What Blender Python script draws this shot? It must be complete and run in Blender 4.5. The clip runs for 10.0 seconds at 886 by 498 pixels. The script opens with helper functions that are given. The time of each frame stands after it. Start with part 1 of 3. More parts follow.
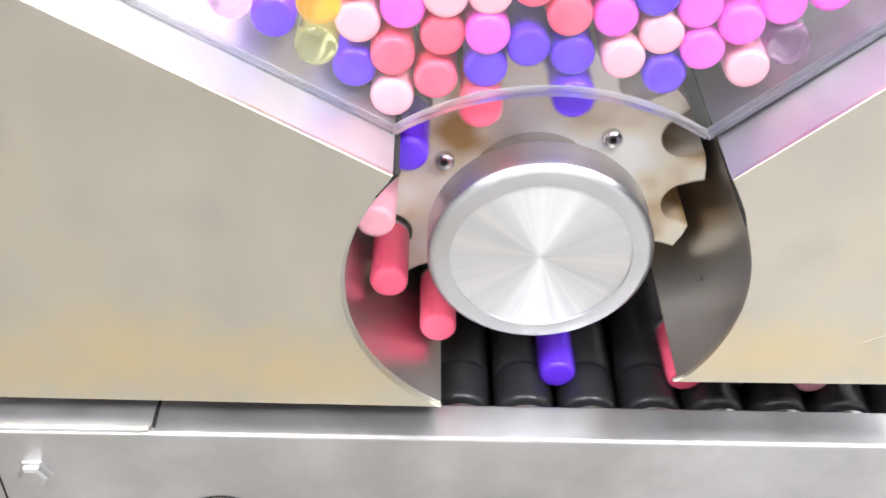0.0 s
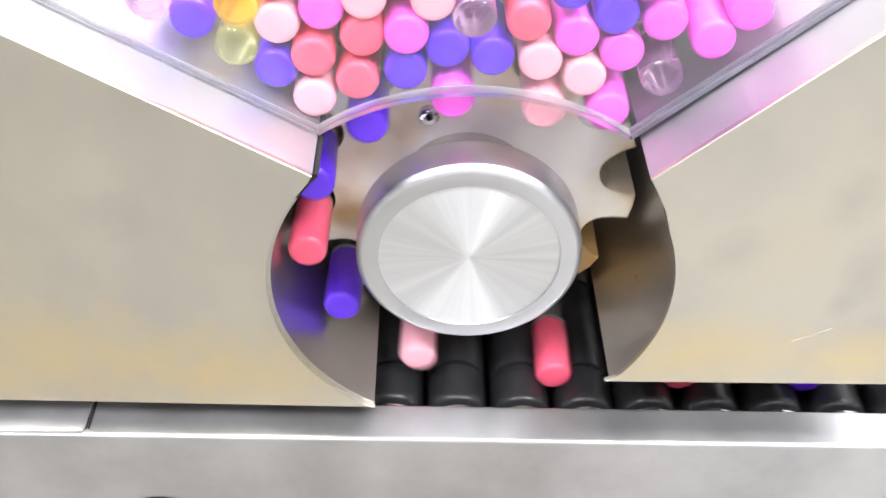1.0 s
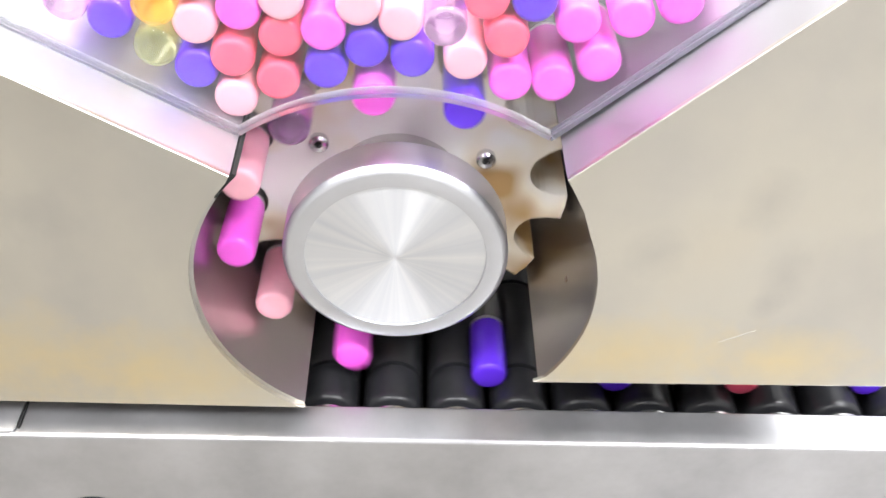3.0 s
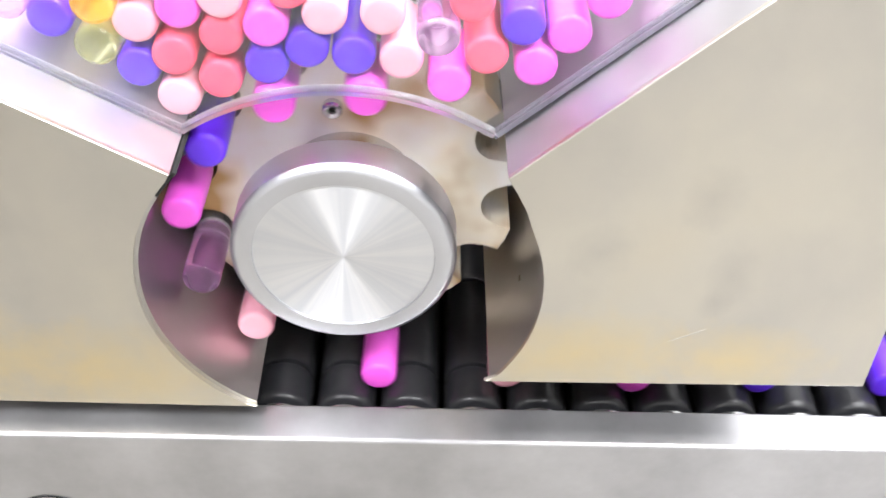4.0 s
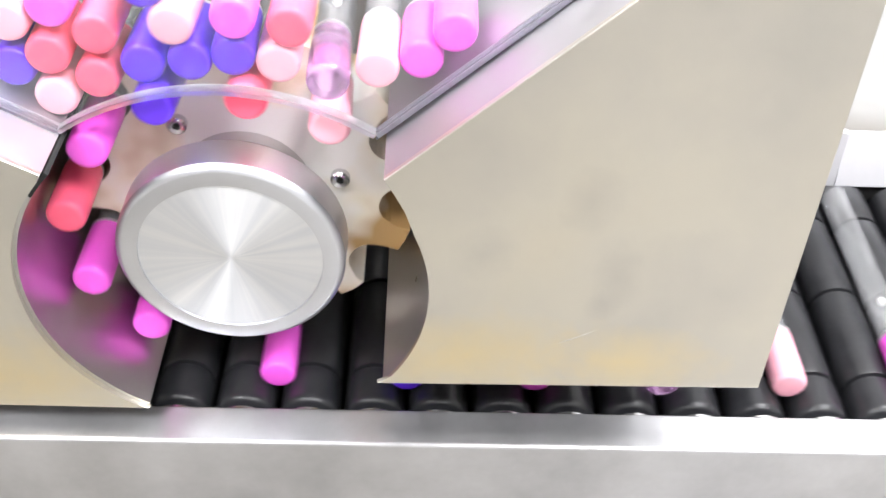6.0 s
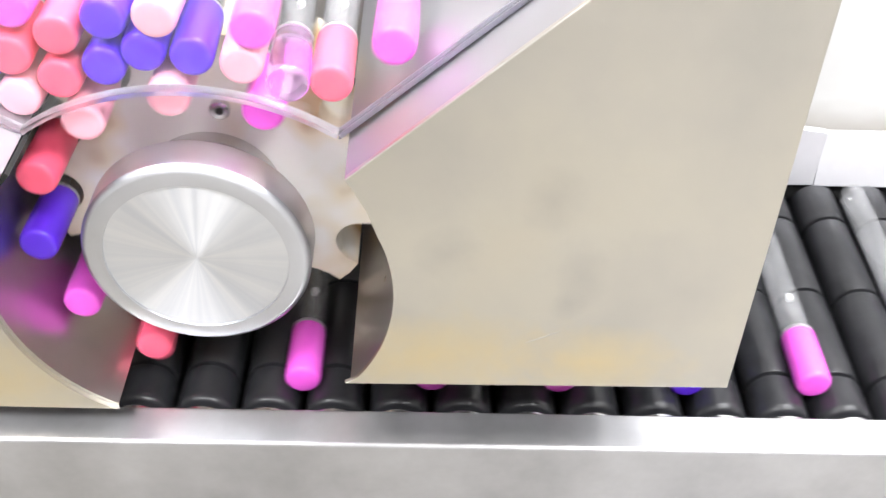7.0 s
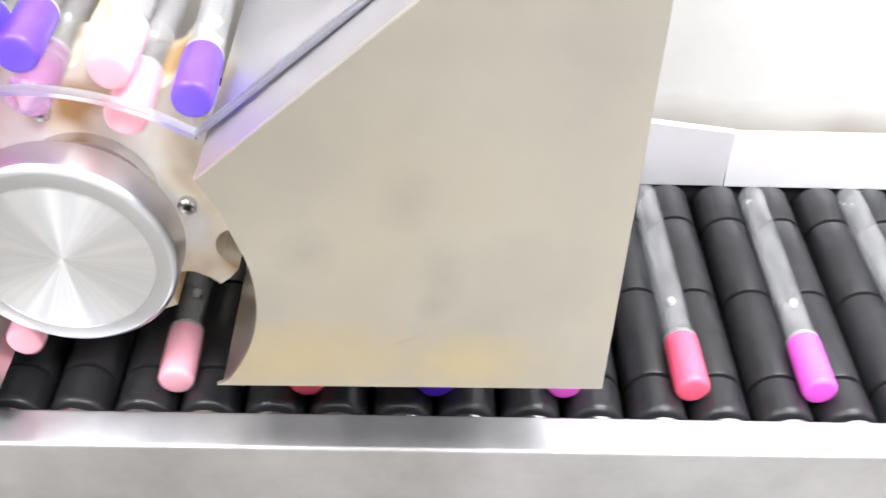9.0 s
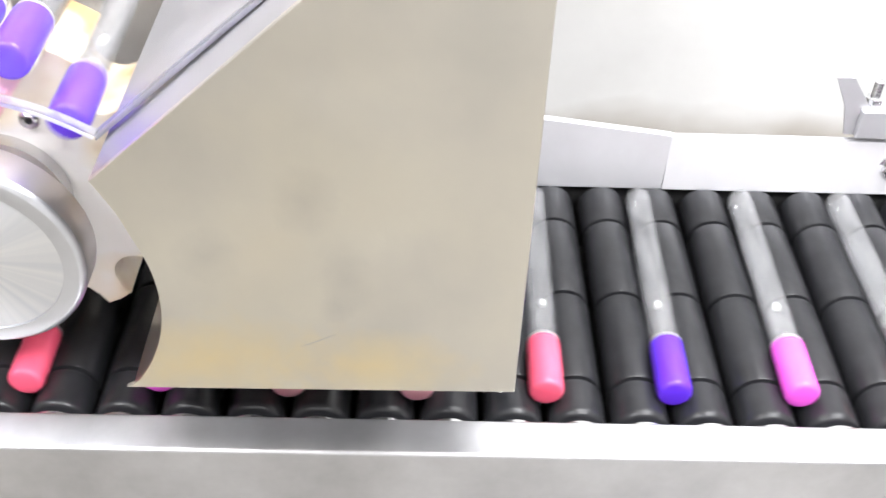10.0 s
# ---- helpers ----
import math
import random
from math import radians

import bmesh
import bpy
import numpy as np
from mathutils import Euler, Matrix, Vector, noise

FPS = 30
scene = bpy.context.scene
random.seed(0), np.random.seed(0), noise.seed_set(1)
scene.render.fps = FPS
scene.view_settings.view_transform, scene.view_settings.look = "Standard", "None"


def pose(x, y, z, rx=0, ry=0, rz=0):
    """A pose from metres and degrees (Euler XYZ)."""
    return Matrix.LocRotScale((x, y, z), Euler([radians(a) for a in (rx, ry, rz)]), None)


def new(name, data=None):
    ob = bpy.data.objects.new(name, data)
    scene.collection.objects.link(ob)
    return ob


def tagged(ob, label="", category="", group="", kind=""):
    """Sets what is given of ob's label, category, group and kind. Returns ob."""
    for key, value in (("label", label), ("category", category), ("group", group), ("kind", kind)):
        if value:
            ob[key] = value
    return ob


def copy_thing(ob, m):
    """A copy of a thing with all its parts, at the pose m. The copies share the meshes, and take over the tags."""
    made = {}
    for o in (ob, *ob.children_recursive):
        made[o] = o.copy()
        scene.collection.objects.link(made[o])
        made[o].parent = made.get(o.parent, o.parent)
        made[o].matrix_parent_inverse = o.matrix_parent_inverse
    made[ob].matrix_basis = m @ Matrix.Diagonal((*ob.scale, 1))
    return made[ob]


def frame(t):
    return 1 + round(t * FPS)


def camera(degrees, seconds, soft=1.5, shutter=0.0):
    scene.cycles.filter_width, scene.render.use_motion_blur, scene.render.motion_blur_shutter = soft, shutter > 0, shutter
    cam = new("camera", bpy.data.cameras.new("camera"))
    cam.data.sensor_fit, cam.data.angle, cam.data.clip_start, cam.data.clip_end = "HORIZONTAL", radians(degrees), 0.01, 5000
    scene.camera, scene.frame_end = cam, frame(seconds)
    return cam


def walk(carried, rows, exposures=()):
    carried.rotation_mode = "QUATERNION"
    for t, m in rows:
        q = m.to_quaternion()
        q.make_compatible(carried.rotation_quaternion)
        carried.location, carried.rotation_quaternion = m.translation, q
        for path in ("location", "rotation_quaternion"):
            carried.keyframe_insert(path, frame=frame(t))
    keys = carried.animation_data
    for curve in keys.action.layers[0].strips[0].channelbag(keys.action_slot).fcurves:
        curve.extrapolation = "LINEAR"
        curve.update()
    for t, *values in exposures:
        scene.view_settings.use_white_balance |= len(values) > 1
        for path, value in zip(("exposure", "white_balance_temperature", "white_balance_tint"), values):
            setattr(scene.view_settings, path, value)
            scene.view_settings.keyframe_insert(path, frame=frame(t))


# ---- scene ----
# ---- camera and its way: a short slide to the right along the machine ----
PATH = [
    (0, -0.0445, -0.2701, 0.2502, -0.284, -40.646, -1.897),
    (0.5, -0.0312, -0.2691, 0.2518, -0.337, -40.802, -1.874),
    (1, -0.0192, -0.2712, 0.2510, -0.394, -40.534, -1.796),
    (1.5, -0.0123, -0.2695, 0.2514, -0.211, -40.718, -1.720),
    (2, -0.0001, -0.2715, 0.2502, 0.050, -40.357, -1.448),
    (2.5, 0.0008, -0.2728, 0.2516, -0.537, -40.330, -2.067),
    (4, 0.0279, -0.2718, 0.2515, -0.047, -40.431, -1.669),
    (4.5, 0.0378, -0.2692, 0.2527, -0.077, -40.725, -1.557),
    (5, 0.0448, -0.2678, 0.2536, -0.071, -40.936, -1.791),
    (5.5, 0.0584, -0.2686, 0.2510, -0.010, -40.543, -1.406),
    (6, 0.0650, -0.2685, 0.2522, -0.291, -40.654, -1.936),
    (7.5, 0.0874, -0.2687, 0.2515, -0.132, -40.506, -1.575),
    (8, 0.0976, -0.2663, 0.2545, -0.303, -40.969, -1.774),
    (8.5, 0.1123, -0.2675, 0.2531, -0.031, -40.691, -1.570),
    (9, 0.1252, -0.2674, 0.2514, -0.249, -40.450, -1.654),
    (9.5, 0.1436, -0.2673, 0.2513, -0.367, -40.355, -1.537),
    (10, 0.1577, -0.2666, 0.2511, -0.114, -40.290, -1.757),
]
cam = camera(44.79, 10.0, soft=1.5, shutter=0.5)
walk(cam, [(t, pose(x, y, z, 90 + p, r, w)) for t, x, y, z, w, p, r in PATH])

# ---- light: a bright white workshop under ceiling panels ----
FLOOR, CEIL = -0.98, 1.75
world = bpy.data.worlds.new("world")
world.use_nodes = True
world.node_tree.nodes["Background"].inputs[0].default_value = (0.95, 0.97, 1.0, 1)
world.node_tree.nodes["Background"].inputs[1].default_value = 0.25
scene.world = world
scene.view_settings.exposure = 0.0
PANELS = [(-0.9, 0.22, 22), (0.9, 0.22, 50), (-0.8, -0.95, 44), (0.95, -0.95, 55)]
for lx, ly, watts in PANELS:
    lamp = bpy.data.lights.new("panel_light", "AREA")
    lamp.shape, lamp.size, lamp.size_y, lamp.energy, lamp.color = "RECTANGLE", 1.1, 0.55, watts, (0.965, 0.968, 1.0)
    new("panel_light", lamp).matrix_basis = pose(lx, ly, CEIL - 0.03)


# ---- materials ----
def nodes_of(name):
    m = bpy.data.materials.new(name)
    m.use_nodes = True
    t = m.node_tree
    return m, t, t.nodes["Principled BSDF"]


def coords(t, scale=(1, 1, 1), space="Object"):
    c = t.nodes.new("ShaderNodeTexCoord")
    mp = t.nodes.new("ShaderNodeMapping")
    mp.inputs["Scale"].default_value = scale
    t.links.new(c.outputs[space], mp.inputs[0])
    return mp.outputs[0]


def noise_of(t, vec, scale, detail=4, rough=0.6):
    n = t.nodes.new("ShaderNodeTexNoise")
    n.inputs["Scale"].default_value, n.inputs["Detail"].default_value, n.inputs["Roughness"].default_value = scale, detail, rough
    t.links.new(vec, n.inputs["Vector"])
    return n.outputs["Fac"]


def ramp(t, fac, stops):
    r = t.nodes.new("ShaderNodeValToRGB")
    while len(r.color_ramp.elements) < len(stops):
        r.color_ramp.elements.new(0.5)
    for e, (pos, col) in zip(r.color_ramp.elements, stops):
        e.position, e.color = pos, (*col, 1) if len(col) == 3 else (col[0], col[0], col[0], 1)
    t.links.new(fac, r.inputs[0])
    return r.outputs[0]


def bump(t, bsdf, height, strength, dist=0.0005):
    b = t.nodes.new("ShaderNodeBump")
    b.inputs["Strength"].default_value, b.inputs["Distance"].default_value = strength, dist
    t.links.new(height, b.inputs["Height"])
    t.links.new(b.outputs[0], bsdf.inputs["Normal"])


def plain(name, col, rough=0.5, metal=0.0, vary=0.08, scale=60, relief=0.1):
    m, t, b = nodes_of(name)
    v = coords(t)
    f = noise_of(t, v, scale)
    lo, hi = [c * (1 - vary) for c in col], [min(1, c * (1 + vary)) for c in col]
    t.links.new(ramp(t, f, [(0.3, lo), (0.7, hi)]), b.inputs["Base Color"])
    b.inputs["Roughness"].default_value, b.inputs["Metallic"].default_value = rough, metal
    if relief:
        bump(t, b, noise_of(t, v, scale * 8), relief)
    return m


def brushed(name, col, rough, grain=(4, 400, 400), relief=0.05, stain=0.06, spread=0.08):
    """Stainless sheet: fine grain along one way, cloudy handling marks."""
    m, t, b = nodes_of(name)
    fine = noise_of(t, coords(t, grain), 6, 3)
    cloud = noise_of(t, coords(t), 22, 5)
    lo, hi = [c * (1 - stain) for c in col], [min(1, c * (1 + stain)) for c in col]
    t.links.new(ramp(t, cloud, [(0.32, lo), (0.68, hi)]), b.inputs["Base Color"])
    t.links.new(ramp(t, cloud, [(0.3, (rough - spread,)), (0.7, (rough + spread,))]), b.inputs["Roughness"])
    b.inputs["Metallic"].default_value = 1.0
    bump(t, b, fine, relief, 0.0002)
    return m


def clear(name, col, rough=0.03, ior=1.45, through_it=1.0):
    m, t, b = nodes_of(name)
    b.inputs["Base Color"].default_value = (*col, 1)
    b.inputs["Roughness"].default_value = rough
    b.inputs["IOR"].default_value = ior
    b.inputs["Transmission Weight"].default_value = through_it
    return m


def cap_paint(name, col, rough=0.32):
    m, t, b = nodes_of(name)
    v = coords(t)
    f = noise_of(t, v, 90, 3)
    t.links.new(ramp(t, f, [(0.3, [c * 0.93 for c in col]), (0.7, [min(1, c * 1.05) for c in col])]), b.inputs["Base Color"])
    b.inputs["Roughness"].default_value = rough
    b.inputs["Subsurface Weight"].default_value = 0.15
    b.inputs["Subsurface Radius"].default_value = (0.004, 0.002, 0.003)
    bump(t, b, noise_of(t, v, 900), 0.03)
    return m


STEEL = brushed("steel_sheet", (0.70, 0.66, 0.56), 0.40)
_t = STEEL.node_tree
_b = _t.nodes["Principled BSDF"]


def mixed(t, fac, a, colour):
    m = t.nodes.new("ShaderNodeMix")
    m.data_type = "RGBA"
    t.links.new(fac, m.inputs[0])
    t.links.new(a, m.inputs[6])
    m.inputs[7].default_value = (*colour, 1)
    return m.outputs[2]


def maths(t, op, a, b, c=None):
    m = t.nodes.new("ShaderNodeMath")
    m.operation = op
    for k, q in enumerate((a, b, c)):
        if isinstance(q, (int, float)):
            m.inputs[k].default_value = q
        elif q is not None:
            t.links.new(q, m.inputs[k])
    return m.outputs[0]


def smear_or_reflection(t, base, x, z, wide, high, colour, amount):
    """A soft patch of that size about (x, z), broken up by noise: for hand smears and painted reflections."""
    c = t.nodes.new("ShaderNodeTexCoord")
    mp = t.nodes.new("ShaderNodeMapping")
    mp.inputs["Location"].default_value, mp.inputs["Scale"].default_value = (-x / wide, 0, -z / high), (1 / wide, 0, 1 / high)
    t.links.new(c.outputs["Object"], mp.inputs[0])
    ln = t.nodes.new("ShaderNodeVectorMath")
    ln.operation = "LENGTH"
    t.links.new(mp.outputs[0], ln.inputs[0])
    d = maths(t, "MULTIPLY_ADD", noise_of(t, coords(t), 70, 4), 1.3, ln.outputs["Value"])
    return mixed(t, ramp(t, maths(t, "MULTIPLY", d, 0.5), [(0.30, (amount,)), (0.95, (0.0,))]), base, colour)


# cloudy sheet: grey-beige, yellow reflection painted near the foot, a few grey smears
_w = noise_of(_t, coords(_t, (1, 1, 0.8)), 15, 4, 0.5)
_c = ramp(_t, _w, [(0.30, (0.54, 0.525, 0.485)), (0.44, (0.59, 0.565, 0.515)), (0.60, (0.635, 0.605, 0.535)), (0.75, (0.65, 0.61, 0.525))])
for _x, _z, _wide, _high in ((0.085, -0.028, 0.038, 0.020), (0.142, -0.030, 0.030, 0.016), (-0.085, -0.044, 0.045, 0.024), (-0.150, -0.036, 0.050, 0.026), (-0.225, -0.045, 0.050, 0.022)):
    _c = smear_or_reflection(_t, _c, _x, _z, _wide, _high, (0.745, 0.62, 0.37), 0.8)
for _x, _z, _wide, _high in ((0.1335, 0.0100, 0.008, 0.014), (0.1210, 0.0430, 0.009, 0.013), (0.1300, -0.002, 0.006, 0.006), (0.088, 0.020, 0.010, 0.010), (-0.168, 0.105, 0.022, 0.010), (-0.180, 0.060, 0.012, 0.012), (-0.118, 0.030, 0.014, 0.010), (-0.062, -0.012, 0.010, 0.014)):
    _c = smear_or_reflection(_t, _c, _x, _z, _wide, _high, (0.47, 0.455, 0.43), 0.45)
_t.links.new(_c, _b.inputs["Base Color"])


def grained(m, axis, amount):
    """Let the sheen spread across the grain that runs along, or round, an axis."""
    t = m.node_tree
    b = t.nodes["Principled BSDF"]
    b.inputs["Anisotropic"].default_value = amount
    g = t.nodes.new("ShaderNodeTangent")
    g.direction_type, g.axis = "RADIAL", axis
    t.links.new(g.outputs[0], b.inputs["Tangent"])


CHUTE = brushed("steel_chute", (0.50, 0.50, 0.525), 0.52, (400, 4, 400))
BACKING = brushed("steel_backing", (0.68, 0.65, 0.61), 0.6)
RAIL = brushed("steel_rail", (0.48, 0.48, 0.495), 0.36, (3, 160, 160), 0.0, 0.14, 0.03)
DARKSTEEL = brushed("steel_guide", (0.52, 0.51, 0.50), 0.31, (400, 3, 400), 0.01, 0.06, 0.04)
FARRAIL = brushed("steel_guard", (0.58, 0.58, 0.61), 0.42, (3, 400, 400), 0.03)
FARRAIL.node_tree.nodes["Principled BSDF"].inputs["Metallic"].default_value = 0.45
grained(RAIL, "X", 0.75)
# rolled sheet is never quite flat: slow waves along the rail
bump(RAIL.node_tree, RAIL.node_tree.nodes["Principled BSDF"], noise_of(RAIL.node_tree, coords(RAIL.node_tree, (1, 0.3, 0.3)), 22, 3, 0.5), 0.35, 0.003)
grained(DARKSTEEL, "Y", 0.3)
CHROME = plain("chrome", (0.66, 0.66, 0.67), 0.27, 1.0, 0.05, 200, 0.0)
RUBBER = plain("black_rubber", (0.020, 0.0205, 0.023), 0.31, 0, 0.25, 120, 0.12)
GAP_SHADE = plain("dark_gap_shade", (0.24, 0.24, 0.28), 0.5, 0, 0.2, 80, 0)
# near-black for joints, and painted in where only shade is dark
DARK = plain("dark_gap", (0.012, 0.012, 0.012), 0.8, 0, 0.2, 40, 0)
RUBBER.node_tree.nodes["Principled BSDF"].inputs["Specular IOR Level"].default_value = 0.36
WALL = plain("white_wall", (0.82, 0.81, 0.79), 0.6, 0, 0.03, 3, 0.05)
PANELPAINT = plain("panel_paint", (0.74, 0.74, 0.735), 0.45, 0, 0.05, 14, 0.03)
# brown contact shade painted into the panel's foot, broken up by noise
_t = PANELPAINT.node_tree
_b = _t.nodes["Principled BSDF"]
_unshaded = _b.inputs["Base Color"].links[0].from_socket
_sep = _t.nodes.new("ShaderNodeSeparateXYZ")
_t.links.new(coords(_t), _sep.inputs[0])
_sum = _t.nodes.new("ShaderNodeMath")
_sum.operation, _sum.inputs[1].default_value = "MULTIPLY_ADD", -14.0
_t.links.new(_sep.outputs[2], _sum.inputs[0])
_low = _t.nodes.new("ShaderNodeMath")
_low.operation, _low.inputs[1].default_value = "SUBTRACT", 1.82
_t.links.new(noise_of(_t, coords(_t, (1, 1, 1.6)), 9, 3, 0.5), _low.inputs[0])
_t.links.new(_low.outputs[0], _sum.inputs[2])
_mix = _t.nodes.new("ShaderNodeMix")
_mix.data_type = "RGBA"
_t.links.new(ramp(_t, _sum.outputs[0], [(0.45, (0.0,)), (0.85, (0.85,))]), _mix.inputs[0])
_t.links.new(_unshaded, _mix.inputs[6])
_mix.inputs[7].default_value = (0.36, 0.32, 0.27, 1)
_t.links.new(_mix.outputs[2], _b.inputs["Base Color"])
FLOORM, _t, _b = nodes_of("beige_floor")
_v = coords(_t)
_t.links.new(ramp(_t, noise_of(_t, _v, 2.0, 3, 0.5), [(0.30, (0.19, 0.187, 0.18)), (0.50, (0.295, 0.28, 0.25)), (0.70, (0.365, 0.34, 0.29))]), _b.inputs["Base Color"])
# floor painted paler to the right, so the rail mirrors a brighter room
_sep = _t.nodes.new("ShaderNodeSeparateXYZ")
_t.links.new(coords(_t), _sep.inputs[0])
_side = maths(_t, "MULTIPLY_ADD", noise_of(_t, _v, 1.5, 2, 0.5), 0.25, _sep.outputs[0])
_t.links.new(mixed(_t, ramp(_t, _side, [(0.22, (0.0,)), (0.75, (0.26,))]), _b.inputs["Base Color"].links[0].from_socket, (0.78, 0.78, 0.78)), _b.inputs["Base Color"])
_b.inputs["Roughness"].default_value = 0.4
CEILM = plain("ceiling_white", (0.85, 0.85, 0.85), 0.8, 0, 0.02, 2, 0)


def thin_glass(name, tint, haze):
    """Thin-walled blown glass: light goes straight through each wall, the rims shine, white haze adds milkiness and
    painted glare.
    """
    m = bpy.data.materials.new(name)
    m.use_nodes = True
    t = m.node_tree
    t.nodes.remove(t.nodes["Principled BSDF"])
    see, shine, milk_or_glare = (t.nodes.new(k) for k in ("ShaderNodeBsdfTransparent", "ShaderNodeBsdfGlossy", "ShaderNodeBsdfDiffuse"))
    see.inputs[0].default_value, milk_or_glare.inputs[0].default_value = (*tint, 1), (0.9, 0.9, 0.92, 1)
    shine.inputs["Roughness"].default_value = 0.07
    edge = t.nodes.new("ShaderNodeLayerWeight")
    edge.inputs["Blend"].default_value = 0.35
    gloss = maths(t, "MULTIPLY_ADD", maths(t, "POWER", edge.outputs["Facing"], 2.0), 0.30, 0.03)
    one, two = t.nodes.new("ShaderNodeMixShader"), t.nodes.new("ShaderNodeMixShader")
    t.links.new(gloss, one.inputs[0])
    t.links.new(see.outputs[0], one.inputs[1])
    t.links.new(shine.outputs[0], one.inputs[2])
    t.links.new(ramp(t, noise_of(t, coords(t, (1, 0.25, 1)), 160, 3), [(0.35, (haze * 0.4,)), (0.7, (haze * 1.6,))]), two.inputs[0])
    t.links.new(one.outputs[0], two.inputs[1])
    t.links.new(milk_or_glare.outputs[0], two.inputs[2])
    t.links.new(two.outputs[0], t.nodes["Material Output"].inputs[0])
    return m


GLASS = thin_glass("tube_glass", (0.96, 0.965, 0.97), 0.065)
# the cover's haze is white reflection painted into the pane
ACRYLIC = thin_glass("acrylic", (0.985, 0.985, 0.99), 0.02)
FROST = clear("acrylic_edge", (0.85, 0.86, 0.9), 0.35, 1.49)
COLLAR = clear("milky_collar", (0.86, 0.86, 0.86), 0.3, 1.4, 0.75)
PAD = plain("white_pad", (0.85, 0.85, 0.83), 0.6, 0, 0.05, 100, 0)
PANELM, _t, _b = nodes_of("light_panel")
_b.inputs["Emission Color"].default_value, _b.inputs["Emission Strength"].default_value = (1, 0.99, 0.97, 1), 6.0

# turned aluminium: sheen across fine rings, plus a fan of light painted by sector
TURNED, _t, _b = nodes_of("turned_aluminium")
_b.inputs["Base Color"].default_value = (0.82, 0.82, 0.83, 1)
_b.inputs["Metallic"].default_value, _b.inputs["Roughness"].default_value = 1.0, 0.42
_b.inputs["Anisotropic"].default_value = 0.76
_b.inputs["Anisotropic Rotation"].default_value = 0.25
_nrm = _t.nodes.new("ShaderNodeVectorMath")
_nrm.operation = "NORMALIZE"
_t.links.new(coords(_t, (1, 0, 1)), _nrm.inputs[0])
_fan = noise_of(_t, _nrm.outputs[0], 4, 4, 0.6)
_t.links.new(ramp(_t, _fan, [(0.3, (0.40,)), (0.7, (0.54,))]), _b.inputs["Roughness"])
_t.links.new(ramp(_t, _fan, [(0.3, (0.66, 0.685, 0.74)), (0.7, (0.84, 0.845, 0.865))]), _b.inputs["Base Color"])
_tan = _t.nodes.new("ShaderNodeTangent")
_tan.direction_type, _tan.axis = "RADIAL", "Y"
_t.links.new(_tan.outputs[0], _b.inputs["Tangent"])
RIM = brushed("satin_rim", (0.60, 0.61, 0.65), 0.36, (3, 300, 3), 0.03)
NECK = brushed("steel_collar", (0.64, 0.63, 0.62), 0.17, (3, 300, 3), 0.02)
SATIN = brushed("satin_aluminium", (0.84, 0.82, 0.86), 0.40, (3, 300, 3), 0.05)

# white plastic of the star wheel, stained brown in places
POM, _t, _b = nodes_of("white_plastic")
_v = coords(_t)
_f = noise_of(_t, _v, 30, 2, 0.45)
_len = _t.nodes.new("ShaderNodeVectorMath")
_len.operation = "LENGTH"
_t.links.new(coords(_t, (1, 0, 1)), _len.inputs[0])
_out = _t.nodes.new("ShaderNodeMath")
_out.operation = "MULTIPLY_ADD"
_t.links.new(_len.outputs["Value"], _out.inputs[0])
_out.inputs[1].default_value = 6.0
_t.links.new(_f, _out.inputs[2])
_t.links.new(ramp(_t, _out.outputs[0], [(0.68, (0.95, 0.94, 0.90)), (0.80, (0.90, 0.82, 0.66)), (0.94, (0.50, 0.31, 0.12))]), _b.inputs["Base Color"])
_b.inputs["Roughness"].default_value = 0.5
bump(_t, _b, noise_of(_t, _v, 500), 0.05)

CAPS = {
    "purple": (cap_paint("cap_purple", (0.115, 0.028, 0.70)), "violet-purple"),
    "magenta": (cap_paint("cap_magenta", (0.86, 0.12, 0.72)), "bright magenta"),
    "red": (cap_paint("cap_red", (0.94, 0.125, 0.225)), "coral pink-red"),
    "pale": (cap_paint("cap_pale", (0.88, 0.43, 0.52)), "pale pink"),
    "clear": (clear("cap_clear", (0.74, 0.36, 0.75), 0.03, 1.45, 0.90), "clear lilac"),
    "gold": (clear("cap_gold", (0.92, 0.50, 0.02), 0.05, 1.45, 0.72), "clear amber"),
    "lime": (clear("cap_lime", (0.72, 0.74, 0.34), 0.04, 1.45, 0.8), "clear lime"),
}


# ---- mesh helpers ----
def solid(name, bm, mat, parent=None, label="", smooth=False):
    me = bpy.data.meshes.new(name)
    bmesh.ops.recalc_face_normals(bm, faces=bm.faces)
    bm.to_mesh(me)
    bm.free()
    me.materials.append(mat)
    if smooth:
        me.polygons.foreach_set("use_smooth", [True] * len(me.polygons))
        me.set_sharp_from_angle(angle=radians(38))
    ob = new(name, me)
    if parent:
        ob.parent = parent
    if label:
        tagged(ob, label)
    return ob


def part(name, bm, mat, parent, label="", smooth=False):
    return solid(name, bm, mat, parent, label, smooth)


def lathe(profile, seg=32, close=True):
    """Turned about the y axis: profile of (radius, y)."""
    bm = bmesh.new()
    rings = []
    for r, y in profile:
        if r < 1e-6:
            rings.append([bm.verts.new((0, y, 0))])
        else:
            rings.append([bm.verts.new((r * math.cos(2 * math.pi * k / seg), y, r * math.sin(2 * math.pi * k / seg))) for k in range(seg)])
    for a, b in zip(rings, rings[1:]):
        for k in range(seg):
            j = (k + 1) % seg
            if len(a) == 1 and len(b) == 1:
                continue
            if len(a) == 1:
                bm.faces.new((a[0], b[k], b[j]))
            elif len(b) == 1:
                bm.faces.new((a[k], a[j], b[0]))
            else:
                bm.faces.new((a[k], a[j], b[j], b[k]))
    return bm


